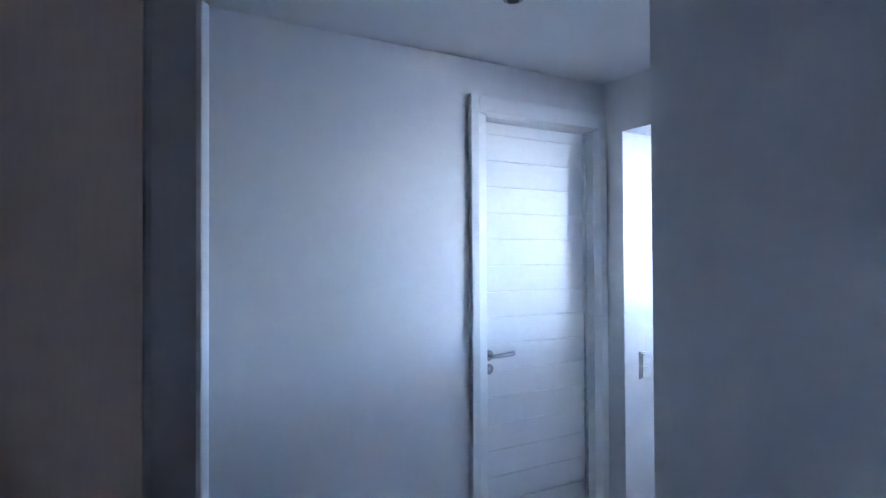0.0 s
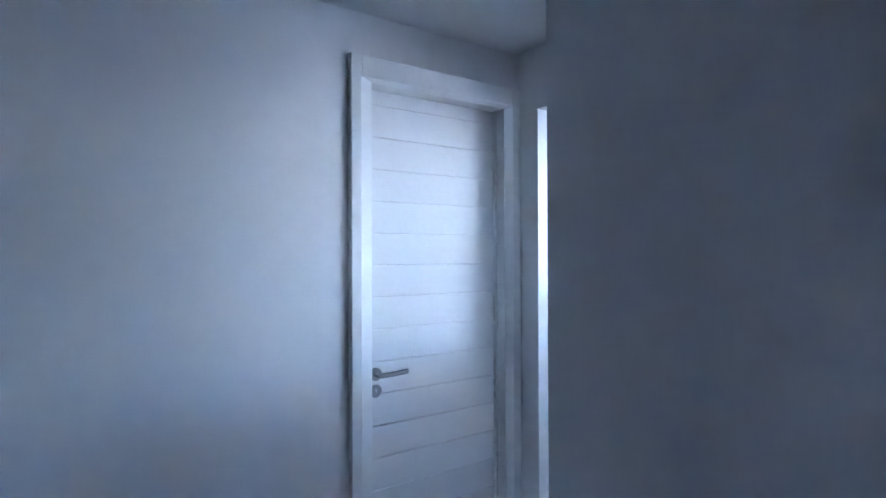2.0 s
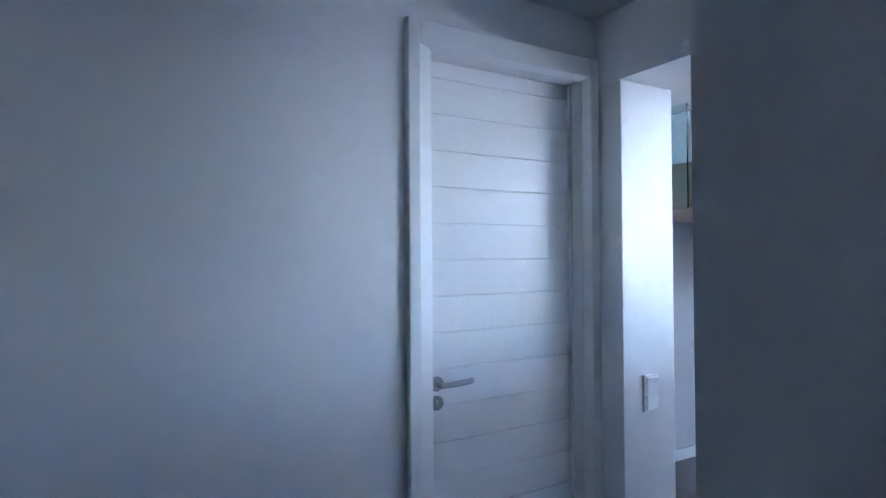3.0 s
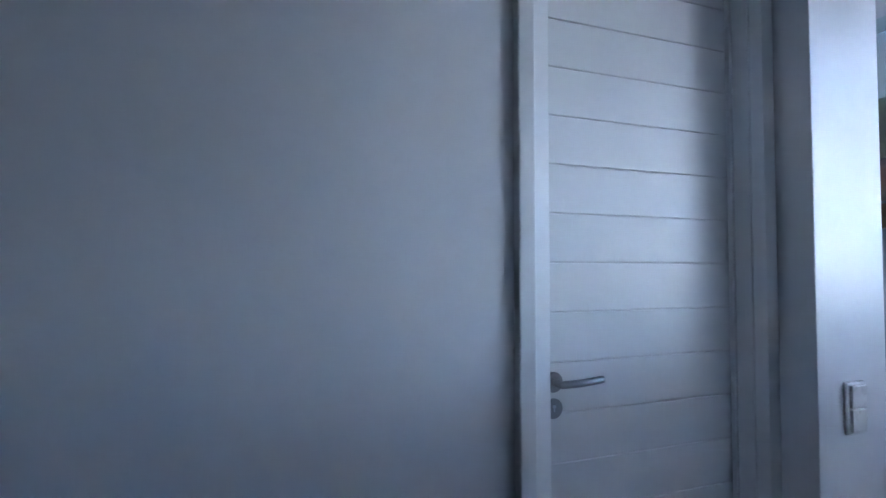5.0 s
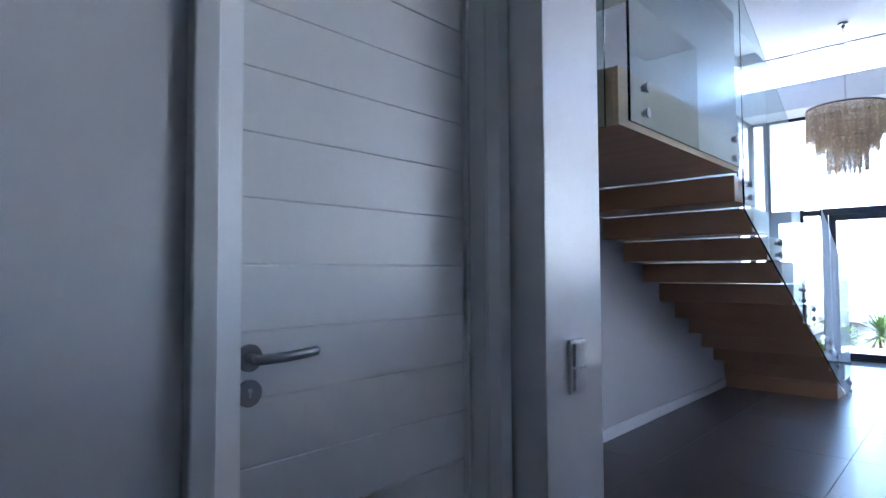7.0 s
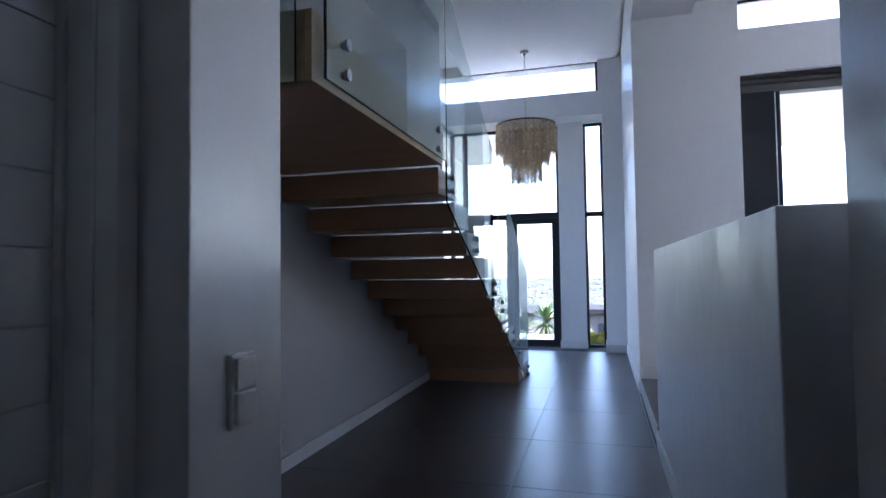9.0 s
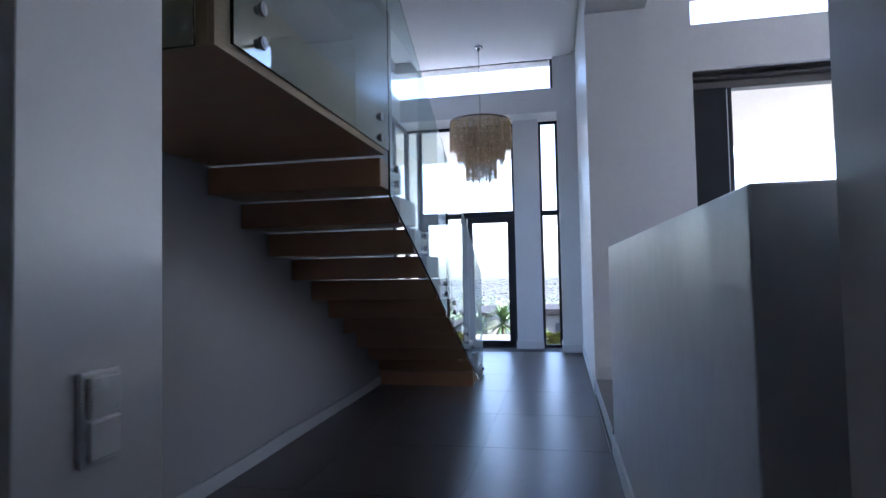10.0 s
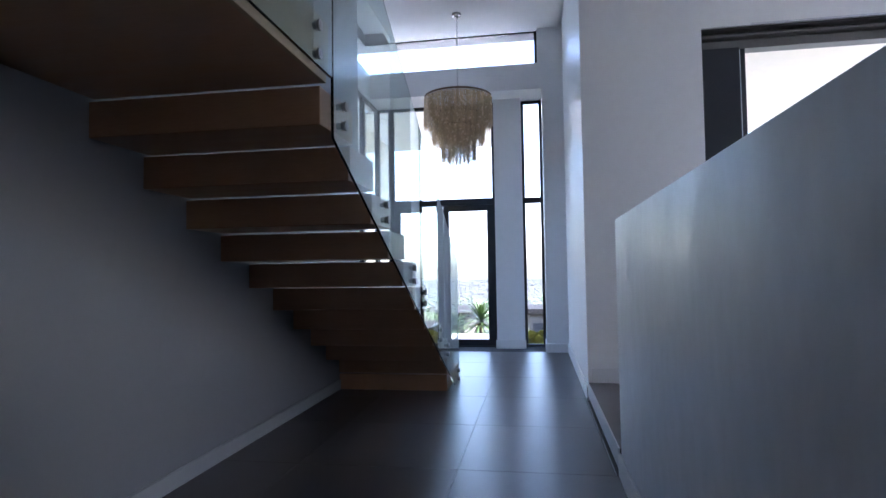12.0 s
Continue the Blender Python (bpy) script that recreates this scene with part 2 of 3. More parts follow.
wall_raised = structure("wall_raised", boxes(
    (RAISED_X1, RAISED_X1 + 0.25, 0.551, HALL_Y - 0.25, -0.02, 4.2),
    (RAISED_X1, RAISED_X1 + 0.25, SLIDE_Y0, 0.551, 3.06, 3.51),
    (RAISED_X1, RAISED_X1 + 0.25, SLIDE_Y0, 0.551, 3.84, 4.2),
    (RAISED_X1, RAISED_X1 + 0.25, -5.2, SLIDE_Y0, -0.02, 4.2)), PAINT,
    "white wall with a wide sliding door and high strip window", "wall")
wall_room_end = structure("wall_room_end", boxes((SOFFIT_X - 0.6, RAISED_X1 + 0.25, -5.4, -5.2, -0.02, 4.2)), PAINT,
                          "plain white wall closing the raised room", "wall")
BW = (-4.6, -1.4, 2.3, 3.55)    # unseen high window, added in the back wall to light the raised room
wall_room_back = structure("wall_room_back", boxes((2.53, 2.68, -5.2, BW[0], -0.02, 4.2), (2.53, 2.68, BW[1], RIGHT_Y - 0.14, -0.02, 4.2),
                                                   (2.53, 2.68, BW[0], BW[1], -0.02, BW[2]), (2.53, 2.68, BW[0], BW[1], BW[3], 4.2)), PAINT,
                           "plain white wall closing the raised room", "wall")
ceiling_room = structure("ceiling_room", boxes((SOFFIT_X, RAISED_X1, 0.96, HALL_Y - 0.02, 3.72, 4.2),
                                               (SOFFIT_X - 0.8, RAISED_X1, -5.2, 0.96, 3.83, 4.2)), CEIL,
                         "stepped white plaster ceiling over the raised room", "ceiling")
wall_above = structure("wall_above", boxes((SOFFIT_X, RAISED_X1, HALL_Y - 0.25, HALL_Y, 4.2, TOP_Z + 0.3),
                                           (SOFFIT_X, RAISED_X1, HALL_Y - 0.02, HALL_Y, 3.72, 4.2)), PAINT,
                       "white upstand between the two ceiling heights", "wall")
ceiling_hall = structure("ceiling_hall", boxes((SOFFIT_X, FRONT_X + 0.088, HALL_Y + 0.05, 3.95, TOP_Z, TOP_Z + 0.1),
                                               (SOFFIT_X, FRONT_X + 0.088, HALL_Y + 0.001, HALL_Y + 0.05, TOP_Z + 0.045, TOP_Z + 0.1),
                                               (SOFFIT_X, 10.74, HALL_Y - 0.25, FAR_Y + 0.42, TOP_Z + 0.16, TOP_Z + 0.3)), CEIL,
                         "high white plaster ceiling with recessed edge gap", "ceiling")
# entrance front: upper band with the strip window, lower recess with door and windows
wall_front = structure("wall_front", boxes(
    (FRONT_X, GLASS_X + 0.1, HALL_Y, 1.815, -0.02, 3.545),
    (FRONT_X, GLASS_X + 0.1, HALL_Y, 1.865, 3.545, TOP_Z + 0.16),
    (FRONT_X, GLASS_X + 0.1, 1.865, FAR_Y, 3.545, 3.90),
    (GLASS_X - 0.19, GLASS_X + 0.1, 2.11, 2.50, -0.02, 3.545)    ), PAINT,
    "white entrance wall with deep window recesses", "wall")
balustrade = structure("balustrade_wall", boxes((BAL_X0, BAL_X1, BAL_Y - 0.20, BAL_Y, -0.02, BAL_Z), bevel=0.005), PLASTER,
                       "solid white plastered half-height balustrade wall", "wall")
wall_infill = structure("wall_infill", boxes((2.66, BAL_X0 + 0.03, BAL_Y - 0.34, BAL_Y - 0.203, -0.02, BAL_Z - 0.003)), PLASTER,
                        "low plastered infill joining the balustrade to the wall", "wall")
floor_raised = structure("floor_raised", boxes((2.68, RAISED_X1, -5.2, BAL_Y - 0.20, -0.02, RAISED_Z - 0.004),
                                               (BAL_X1, RAISED_X1, BAL_Y - 0.20, HALL_Y - 0.06, -0.02, RAISED_Z - 0.03)), TILE,
                         "raised grey tiled floor one step up", "floor")
step = thing("step", (6.6, 1.48, 0), "low grey tiled step with a pale metal edge", "step", kind="structure")
part("step_tread", boxes((BAL_X1, RAISED_X1, BAL_Y - 0.20, HALL_Y - 0.004, RAISED_Z - 0.03, RAISED_Z), bevel=0.002), TILE, step)
part("edge_trim", boxes((BAL_X1, RAISED_X1, HALL_Y - 0.004, HALL_Y + 0.004, 0.035, RAISED_Z + 0.003), bevel=0.001), SATIN, step, "thin satin metal edge trim")

part("floor_trim", boxes((BAL_X1 + 0.02, RAISED_X1 - 0.02, HALL_Y + 0.012, HALL_Y + 0.016, -0.004, 0.002)), SATIN, step, "thin metal floor strip")

# skirtings
SK = 0.12
rows = {
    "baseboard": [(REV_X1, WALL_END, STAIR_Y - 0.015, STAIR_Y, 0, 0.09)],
    "baseboard_hall": [(RAISED_X1 - 0.015, FRONT_X, HALL_Y, HALL_Y + 0.015, 0, SK)],
    "baseboard_front": [(FRONT_X - 0.015, FRONT_X, HALL_Y + 0.015, 1.815, 0, SK), (FRONT_X - 0.015, GLASS_X - 0.05, 1.815, 1.830, 0, SK)],
    "baseboard_column": [(GLASS_X - 0.205, GLASS_X - 0.19, 2.095, 2.515, 0, SK)],
    "baseboard_balustrade": [(BAL_X0, BAL_X1 + 0.015, BAL_Y, BAL_Y + 0.015, 0, SK)],
    "baseboard_raised": [(RAISED_X1 - 0.015, RAISED_X1, 0.56, HALL_Y - 0.03, RAISED_Z, RAISED_Z + SK)],
}
for nm, bx in rows.items():
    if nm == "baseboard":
        # this board takes the darkened enamel to stand for shade under the treads
        structure(nm, boxes(*bx, bevel=0.004), SHADESKIRT, "white skirting board under the floating stairs, darkened for shade", "skirting")
    else:
        structure(nm, boxes(*bx, bevel=0.004), SKIRT, "white painted skirting board along the wall", "skirting")

# ---------- white passage door ----------
door = thing("door_1", ((LEAF_X0 + LEAF_X1) / 2, LEAF_Y, 0), "closed white panelled door with horizontal grooves", "door", kind="structure")
GAP = 0.1503
Z0 = 1.130    # a groove line, from which the others count
cuts = sorted([Z0 + GAP * k for k in range(-7, 11) if 0.05 < Z0 + GAP * k < LEAF_Z - 0.04])
edges = [0.006] + cuts + [LEAF_Z]
for a, b in zip(edges, edges[1:]):
    part("panel", boxes((LEAF_X0, LEAF_X1, LEAF_Y, LEAF_Y + 0.012, a + 0.0018, b - 0.0018), bevel=0.0022), GLOSS, door)
part("door_core", boxes((LEAF_X0, LEAF_X1, LEAF_Y + 0.0065, LEAF_Y + 0.028, 0.006, LEAF_Z)), GLOSS, door)
CW = 0.110


def moulding(bm, a, b, inner, out, width, depth, r_in=0.060, r_out=0.006):
    """A casing board from a to b; its section runs from the inner edge outwards along out, standing depth proud towards -y."""
    a, b, out = Vector(a), Vector(b), Vector(out)
    front = Vector((0, -1, 0))
    prof = [(0.0, 0.0), (0.0, 0.006), (r_in - 0.004, depth - 0.003), (r_in - 0.001, depth - 0.0006), (r_in + 0.004, depth)]
    prof += [(width - r_out + r_out * math.sin(t), depth - r_out + r_out * math.cos(t)) for t in [k * math.pi / 2 / 3 for k in range(4)]]
    prof += [(width, 0.0)]
    rows = [[bm.verts.new(e + out * u + front * v) for u, v in prof] for e in (a, b)]
    n = len(prof)
    for k in range(n):
        bm.faces.new((rows[0][k], rows[0][(k + 1) % n], rows[1][(k + 1) % n], rows[1][k]))
    bm.faces.new(rows[0])
    bm.faces.new(rows[1][::-1])
    return bm


CD = 0.030
part("casing", moulding(bmesh.new(), (LEAF_X0 - 0.004, DOOR_Y, 0), (LEAF_X0 - 0.004, DOOR_Y, LEAF_Z + CW), 0, (-1, 0, 0), CW, CD), GLOSS, door, smooth=False)
part("casing", moulding(bmesh.new(), (LEAF_X1 + 0.004, DOOR_Y, 0), (LEAF_X1 + 0.004, DOOR_Y, LEAF_Z + CW), 0, (1, 0, 0), REV_X0 - LEAF_X1 - 0.007, CD, r_in=0.030), GLOSS, door)
part("casing", moulding(bmesh.new(), (LEAF_X0 - 0.058, DOOR_Y, LEAF_Z + 0.006), (LEAF_X1 + 0.030, DOOR_Y, LEAF_Z + 0.006), 0, (0, 0, 1), CW - 0.006, CD, r_in=0.014), GLOSS, door)
part("jamb", boxes((LEAF_X0 - 0.028, LEAF_X0 + 0.002, DOOR_Y - 0.002, LEAF_Y + 0.028, 0, LEAF_Z + 0.004), bevel=0.003), GLOSS, door)
part("jamb", boxes((LEAF_X1 - 0.002, LEAF_X1 + 0.028, DOOR_Y - 0.002, LEAF_Y + 0.028, 0, LEAF_Z + 0.004), bevel=0.003), GLOSS, door)
part("jamb", boxes((LEAF_X0 - 0.028, LEAF_X1 + 0.028, DOOR_Y - 0.002, LEAF_Y + 0.028, LEAF_Z + 0.004, LEAF_Z + 0.028), bevel=0.003), GLOSS, door)
# stepped bead down the hinge side
part("bead", boxes((LEAF_X1 - 0.016, LEAF_X1 - 0.002, LEAF_Y - 0.020, LEAF_Y - 0.001, 0.004, LEAF_Z), bevel=0.003), GLOSS, door)
HX = 1.683
rose = part("handle_rose", rod(bmesh.new(), (HX, LEAF_Y, 1.073), (HX, LEAF_Y - 0.010, 1.073), 0.0305, seg=40, bevel=0.002), CHROME, door, "round brushed steel rose", smooth=True)
bm = bmesh.new()
rod(bm, (HX, LEAF_Y - 0.008, 1.073), (HX, LEAF_Y - 0.046, 1.073), 0.0115, seg=24)
LEVER_R, rings = 0.0115, []
for k in range(19):
    s = k / 18
    c = Vector((HX - 0.010 + 0.160 * s, LEAF_Y - 0.046 - 0.005 * math.sin(math.pi * min(1.0, s * 1.05)), 1.072 + 0.006 * s * s))
    rr = LEVER_R * (0.72 if k == 0 else 0.94 if k in (1, 18) else 1.0)
    rings.append([bm.verts.new(c + Vector((0, rr * math.cos(a), rr * math.sin(a)))) for a in [q * math.tau / 20 for q in range(20)]])
for p, q in zip(rings, rings[1:]):
    for k in range(20):
        bm.faces.new((p[k], p[(k + 1) % 20], q[(k + 1) % 20], q[k]))
bm.faces.new(rings[0])
bm.faces.new(rings[-1][::-1])
part("lever", bm, CHROME, rose, "brushed steel lever", smooth=True)
key = part("key_rose", rod(bmesh.new(), (HX, LEAF_Y, 0.995), (HX, LEAF_Y - 0.009, 0.995), 0.0300, seg=40, bevel=0.002), CHROME, door, "round brushed steel key plate", smooth=True)
bm = bmesh.new()
rod(bm, (HX, LEAF_Y - 0.0085, 1.001), (HX, LEAF_Y - 0.0105, 1.001), 0.0055, seg=16)
box(bm, HX - 0.0022, HX + 0.0022, LEAF_Y - 0.0105, LEAF_Y - 0.0085, 0.986, 1.000)
part("lock_cylinder", bm, SATIN, key, "pale metal lock cylinder")

# ---------- light switch ----------
sw = thing("light_switch", (2.685, REV_Y, 0.955), "white double rocker light switch on the reveal", "light switch")
part("back_box", boxes((2.638, 2.729, REV_Y - 0.014, REV_Y, 0.874, 1.044), bevel=0.004), SWITCH, sw)
for z0, z1 in ((0.884, 0.9565), (0.960, 1.034)):
    bm = boxes((2.648, 2.722, REV_Y - 0.024, REV_Y - 0.012, z0, z1), bevel=0.004)
    bmesh.ops.rotate(bm, cent=(2.685, REV_Y - 0.017, (z0 + z1) / 2), matrix=Matrix.Rotation(radians(0.9), 3, "X"), verts=bm.verts)
    part("rocker", bm, SWITCH, sw)

# ---------- recessed ceiling light in the passage ----------
dl = thing("ceiling_light", (1.284, 2.13, CEIL_Z), "small round recessed ceiling spotlight, switched off", "ceiling light")
bm = bmesh.new()
rod(bm, (1.284, 2.13, CEIL_Z - 0.012), (1.284, 2.13, CEIL_Z), 0.042, 0.048, seg=32)
part("rim", bm, CHROME, dl, "satin metal rim", smooth=True)
part("lamp", rod(bmesh.new(), (1.284, 2.13, CEIL_Z - 0.016), (1.284, 2.13, CEIL_Z - 0.004), 0.026, seg=24), DARK, dl, "dark lamp")

# ---------- floating stairs ----------
RISE, GOING, TOP1, BACK1 = 0.1685, 0.34, 1.829, 4.676
stairs = thing("stairs", (6.3, 3.2, 0), "floating oak stairs of thick box treads fixed to the wall", "stairs")
bm = boxes((-0.0, GOING + 0.035, STAIR_OUT, STAIR_Y - 0.002, -(RISE - 0.014), 0), bevel=0.004)
tread_me = mesh("tread", bm, WOOD)
for k in range(10):
    t = new("tread", tread_me)
    t.parent = stairs
    t.matrix_parent_inverse = stairs.matrix_world.inverted()
    t.location = (BACK1 + GOING * k, 0, TOP1 - RISE * k)
t = part("tread", boxes((BACK1 + GOING * 9 + 0.012, BACK1 + GOING * 11 + 0.03, STAIR_OUT, STAIR_Y - 0.002, 0, TOP1 - RISE * 10), bevel=0.0025), WOOD, stairs)
landing = thing("landing", (3.9, 3.3, 1.85), "oak clad stair landing slab above the hall", "stair landing")
LX0, LX1, LZ0, LZ1 = 3.172, 4.705, 1.847, 2.082
part("soffit", boxes((LX0 + 0.004, LX1, STAIR_OUT + 0.004, STAIR_Y - 0.002, LZ0, LZ1 - 0.01)), WOOD, landing, "brown oak underside")
part("fascia", boxes((LX0 - 0.016, LX1, STAIR_OUT - 0.016, STAIR_OUT + 0.004, LZ0 - 0.002, LZ1), bevel=0.002), WOODX, landing, "pale oak edge board")
part("fascia", boxes((LX0 - 0.014, LX0 + 0.004, STAIR_OUT + 0.0045, STAIR_Y - 0.002, LZ0 - 0.002, LZ1), bevel=0.002), WOODX, landing, "pale oak edge board")
part("deck", boxes((LX0 + 0.004, LX1, STAIR_OUT + 0.004, STAIR_Y - 0.002, LZ1 - 0.01, LZ1), bevel=0.002), WOOD, landing)

# ---------- glass balustrade of the stairs ----------
GY0, GY1 = 2.722, 2.734
SLOPE = RISE / GOING


def glass_panel(name, outline):
    """A pane in the plane of the stairs' open side, from its outline in x and z."""
    bm = bmesh.new()
    vs = [bm.verts.new((x, GY0, z)) for x, z in outline]
    f = bm.faces.new(vs)
    r = bmesh.ops.extrude_face_region(bm, geom=[f])
    bmesh.ops.translate(bm, vec=(0, GY1 - GY0, 0), verts=[v for v in r["geom"] if isinstance(v, bmesh.types.BMVert)])
    return bm


glass = thing("glass_balustrade", (5.6, 2.73, 0.0), "frameless clear glass stair balustrade on steel studs", "balustrade")


def low(x):
    return 1.627 - SLOPE * (x - 4.715)


H = 1.32
panes = [
    [(3.208, LZ0 + 0.018), (4.705, LZ0 + 0.018), (4.705, 3.05), (3.208, 3.05)],
    [(4.715, low(4.715)), (6.415, low(6.415)), (6.415, low(6.415) + H), (4.715, low(4.715) + H)],
    [(6.425, low(6.425)), (7.985, low(7.985)), (8.27, 0.008), (8.27, low(8.27) + H), (6.425, low(6.425) + H)],
]
for o in panes:
    g = part("pane", glass_panel("pane", o), GLASS, glass)
    g.visible_shadow = False
bm = boxes((LX0 - 0.045, LX0 - 0.033, STAIR_OUT + 0.03, STAIR_Y - 0.02, LZ0 - 0.01, 3.05))
g = part("pane", bm, GLASS, glass)
g.visible_shadow = False
studs = [(3.362, 2.032), (3.362, 1.925), (4.555, 2.014), (4.555, 1.906)]
for k in (0, 2, 4, 5, 7, 8, 10):
    xk, zk = BACK1 + GOING * k + 0.17, TOP1 - RISE * k
    studs += [(xk, zk - 0.040), (xk, zk - 0.122)]
for x, z in studs:
    bm = bmesh.new()
    rod(bm, (x, GY1, z), (x, STAIR_OUT, z), 0.014, seg=16)
    rod(bm, (x, GY0 - 0.011, z), (x, GY0, z), 0.021, seg=24, bevel=0.002)
    rod(bm, (x, GY0 - 0.0125, z), (x, GY0 - 0.010, z), 0.012, seg=6)
    part("stud", bm, CHROME, glass, "polished steel stud", smooth=True)


# ---------- windows and entrance door ----------
def framed(thing_ob, y0, y1, z0, z1, w=0.05, x=GLASS_X, d=0.06, name="window_frame", mat=None, far_post=True):
    """Four frame bars and a pane in a plane across the hall."""
    mat = mat or ALU
    for a in ((x - d / 2, x + d / 2, y0, y0 + w, z0, z1), (x - d / 2, x + d / 2, y1 - w, y1, z0, z1),
              (x - d / 2, x + d / 2, y0 + w, y1 - w, z0, z0 + w), (x - d / 2, x + d / 2, y0 + w, y1 - w, z1 - w, z1)):
        if a[2] == y1 - w and a[3] == y1 and not far_post:
            continue
        part(name, boxes(a, bevel=0.003), mat, thing_ob)
    p = part("pane", boxes((x - 0.004, x + 0.004, y0 + w - 0.004, y1 - w + 0.004, z0 + w - 0.004, z1 - w + 0.004)), PANE, thing_ob)
    p.visible_shadow = False
    return p


win = thing("window_1", (GLASS_X, 3.28, 2.11), "large fixed entrance window in charcoal aluminium", "window", kind="structure")
framed(win, 2.50, 4.06, 2.11, 3.545, 0.045)
framed(win, 4.06, FAR_Y + 0.06, 0.0, 3.545, 0.04)
slim = thing("window_2", (GLASS_X, 1.96, 0), "tall slim window with a mid transom", "window", kind="structure")
framed(slim, 1.815, 2.11, 0.0, 2.10, 0.04)
framed(slim, 1.815, 2.11, 2.10, 3.545, 0.04)
strip = thing("window_3", (FRONT_X + 0.2, 3.07, 3.9), "wide high strip window under the ceiling", "window", kind="structure")
framed(strip, 1.865, FAR_Y + 0.145, 3.90, TOP_Z + 0.02, 0.035, x=FRONT_X + 0.12, far_post=False)


def side_framed(thing_ob, x0, x1, z0, z1, w, y, d=0.06, far_post=True):
    """Four frame bars and a pane in a plane along the hall."""
    for a in ((x0, x0 + w, z0, z1),) + (((x1 - w, x1, z0, z1),) if far_post else ()) + ((x0 + w, x1 - w, z0, z0 + w), (x0 + w, x1 - w, z1 - w, z1)):
        part("window_frame", boxes((a[0], a[1], y - d / 2, y + d / 2, a[2], a[3]), bevel=0.003), ALU, thing_ob)
    p = part("pane", boxes((x0 + w - 0.004, x1 - w + 0.004, y - 0.004, y + 0.004, z0 + w - 0.004, z1 - w + 0.004)), PANE, thing_ob)
    p.visible_shadow = False


strip3 = thing("window_7", (9.3, FAR_Y + 0.12, 3.9), "high strip window turning the corner along the side", "window", kind="structure")
side_framed(strip3, WALL_END, FRONT_X + 0.124, 3.90, TOP_Z + 0.02, 0.035, FAR_Y + 0.12, far_post=False)
tall = thing("window_8", (9.9, FAR_Y + 0.06, 0), "tall fixed side window beside the entrance", "window", kind="structure")
side_framed(tall, 9.0, 10.085, 0.0, 3.545, 0.05, FAR_Y + 0.06)
side_framed(tall, 10.085, GLASS_X - 0.035, 0.0, 3.545, 0.04, FAR_Y + 0.06)
ent = thing("door_2", (GLASS_X, 3.28, 0), "charcoal aluminium glazed double entrance door, closed", "door", kind="structure")
for a in ((2.50, 2.545, 0.0, 2.11), (4.015, 4.06, 0.0, 2.11)):
    part("door_frame", boxes((GLASS_X - 0.04, GLASS_X + 0.04, a[0], a[1], a[2], a[3]), bevel=0.003), ALU, ent)
part("door_frame", boxes((GLASS_X - 0.04, GLASS_X + 0.04, 2.545, 4.015, 2.06, 2.11), bevel=0.003), ALU, ent)
part("threshold", boxes((GLASS_X - 0.05, GLASS_X + 0.05, 2.545, 4.015, 0.0, 0.018), bevel=0.003), ALU, ent)
for y0, y1 in ((2.545, 3.275), (3.285, 4.015)):
    framed(ent, y0, y1, 0.018, 2.058, 0.085, name="door_leaf")
part("pull_handle", rod(bmesh.new(), (GLASS_X - 0.075, 3.235, 0.85), (GLASS_X - 0.075, 3.235, 1.25), 0.011, seg=16), CHROME, ent, smooth=True)

# unseen opening, added to brighten the first room and passage corner
side_fill_win = thing("fill_window_side", (-1.68, -1.05, 1.76), "small added unseen window giving fill light in the first room", "window", kind="structure")
framed(side_fill_win, -1.2, -0.9, 1.76, 2.23, 0.03, x=-1.68)
# added glazing out of view; its sky light lifts the walls opposite
back_fill_win = thing("fill_window_back", (2.6, -3.1, 2.3), "added unseen high window giving fill light behind the raised room", "window", kind="structure")
framed(back_fill_win, BW[0], BW[1], BW[2], BW[3], 0.04, x=2.60)
# sliding door and strip window of the raised room
SX = RAISED_X1 + 0.10
slide = thing("door_3", (SX, -1.4, RAISED_Z), "wide charcoal sliding patio door, folded open", "sliding door", kind="structure")
TRACK = material("bronzed_aluminium_track", (0.105, 0.098, 0.092), 0.36, metal=0.4, var=0.12, scale=4, fine=60)


def rail(name, z0, z1, depth, mat, label):
    """A long rounded head rail with a bowed front, across the opening."""
    bm = bmesh.new()
    n = 7
    rows = []
    for y in (SLIDE_Y0, 0.551):
        prof = [(SX + 0.06, z1), (SX + 0.06, z0)]
        prof += [(SX - 0.055 - depth * math.sin(math.pi * k / (n - 1)) ** 0.6, z0 + (z1 - z0) * k / (n - 1)) for k in range(n)]
        rows.append([bm.verts.new((x, y, z)) for x, z in prof])
    m = len(rows[0])
    for k in range(m):
        bm.faces.new((rows[0][k], rows[0][(k + 1) % m], rows[1][(k + 1) % m], rows[1][k]))
    bm.faces.new(rows[0])
    bm.faces.new(rows[1][::-1])
    return part(name, bm, mat, slide, label)


rail("head_track", 3.022, 3.060, 0.055, TRACK, "bronze grey rounded upper rail")
rail("head_track", 2.962, 3.018, 0.040, TRACK, "bronze grey rounded lower rail")
part("track_groove", boxes((SX - 0.050, SX + 0.05, SLIDE_Y0, 0.551, 3.012, 3.028)), ALU, slide)
part("head_frame", boxes((SX - 0.06, SX + 0.06, SLIDE_Y0, 0.551, 2.885, 2.958), bevel=0.004), TRACK, slide)
part("edge_trim", boxes((SX - 0.124, SX - 0.104, SLIDE_Y0, 0.17, 3.052, 3.068), bevel=0.003), SATIN, slide, "bright satin metal strip")
for i in range(4):
    part("sliding_leaf", boxes((SX - 0.10 + 0.045 * i, SX - 0.065 + 0.045 * i, 0.262 + 0.006 * i, 0.545 - 0.02 * i, RAISED_Z, 2.885), bevel=0.004), ALU, slide)
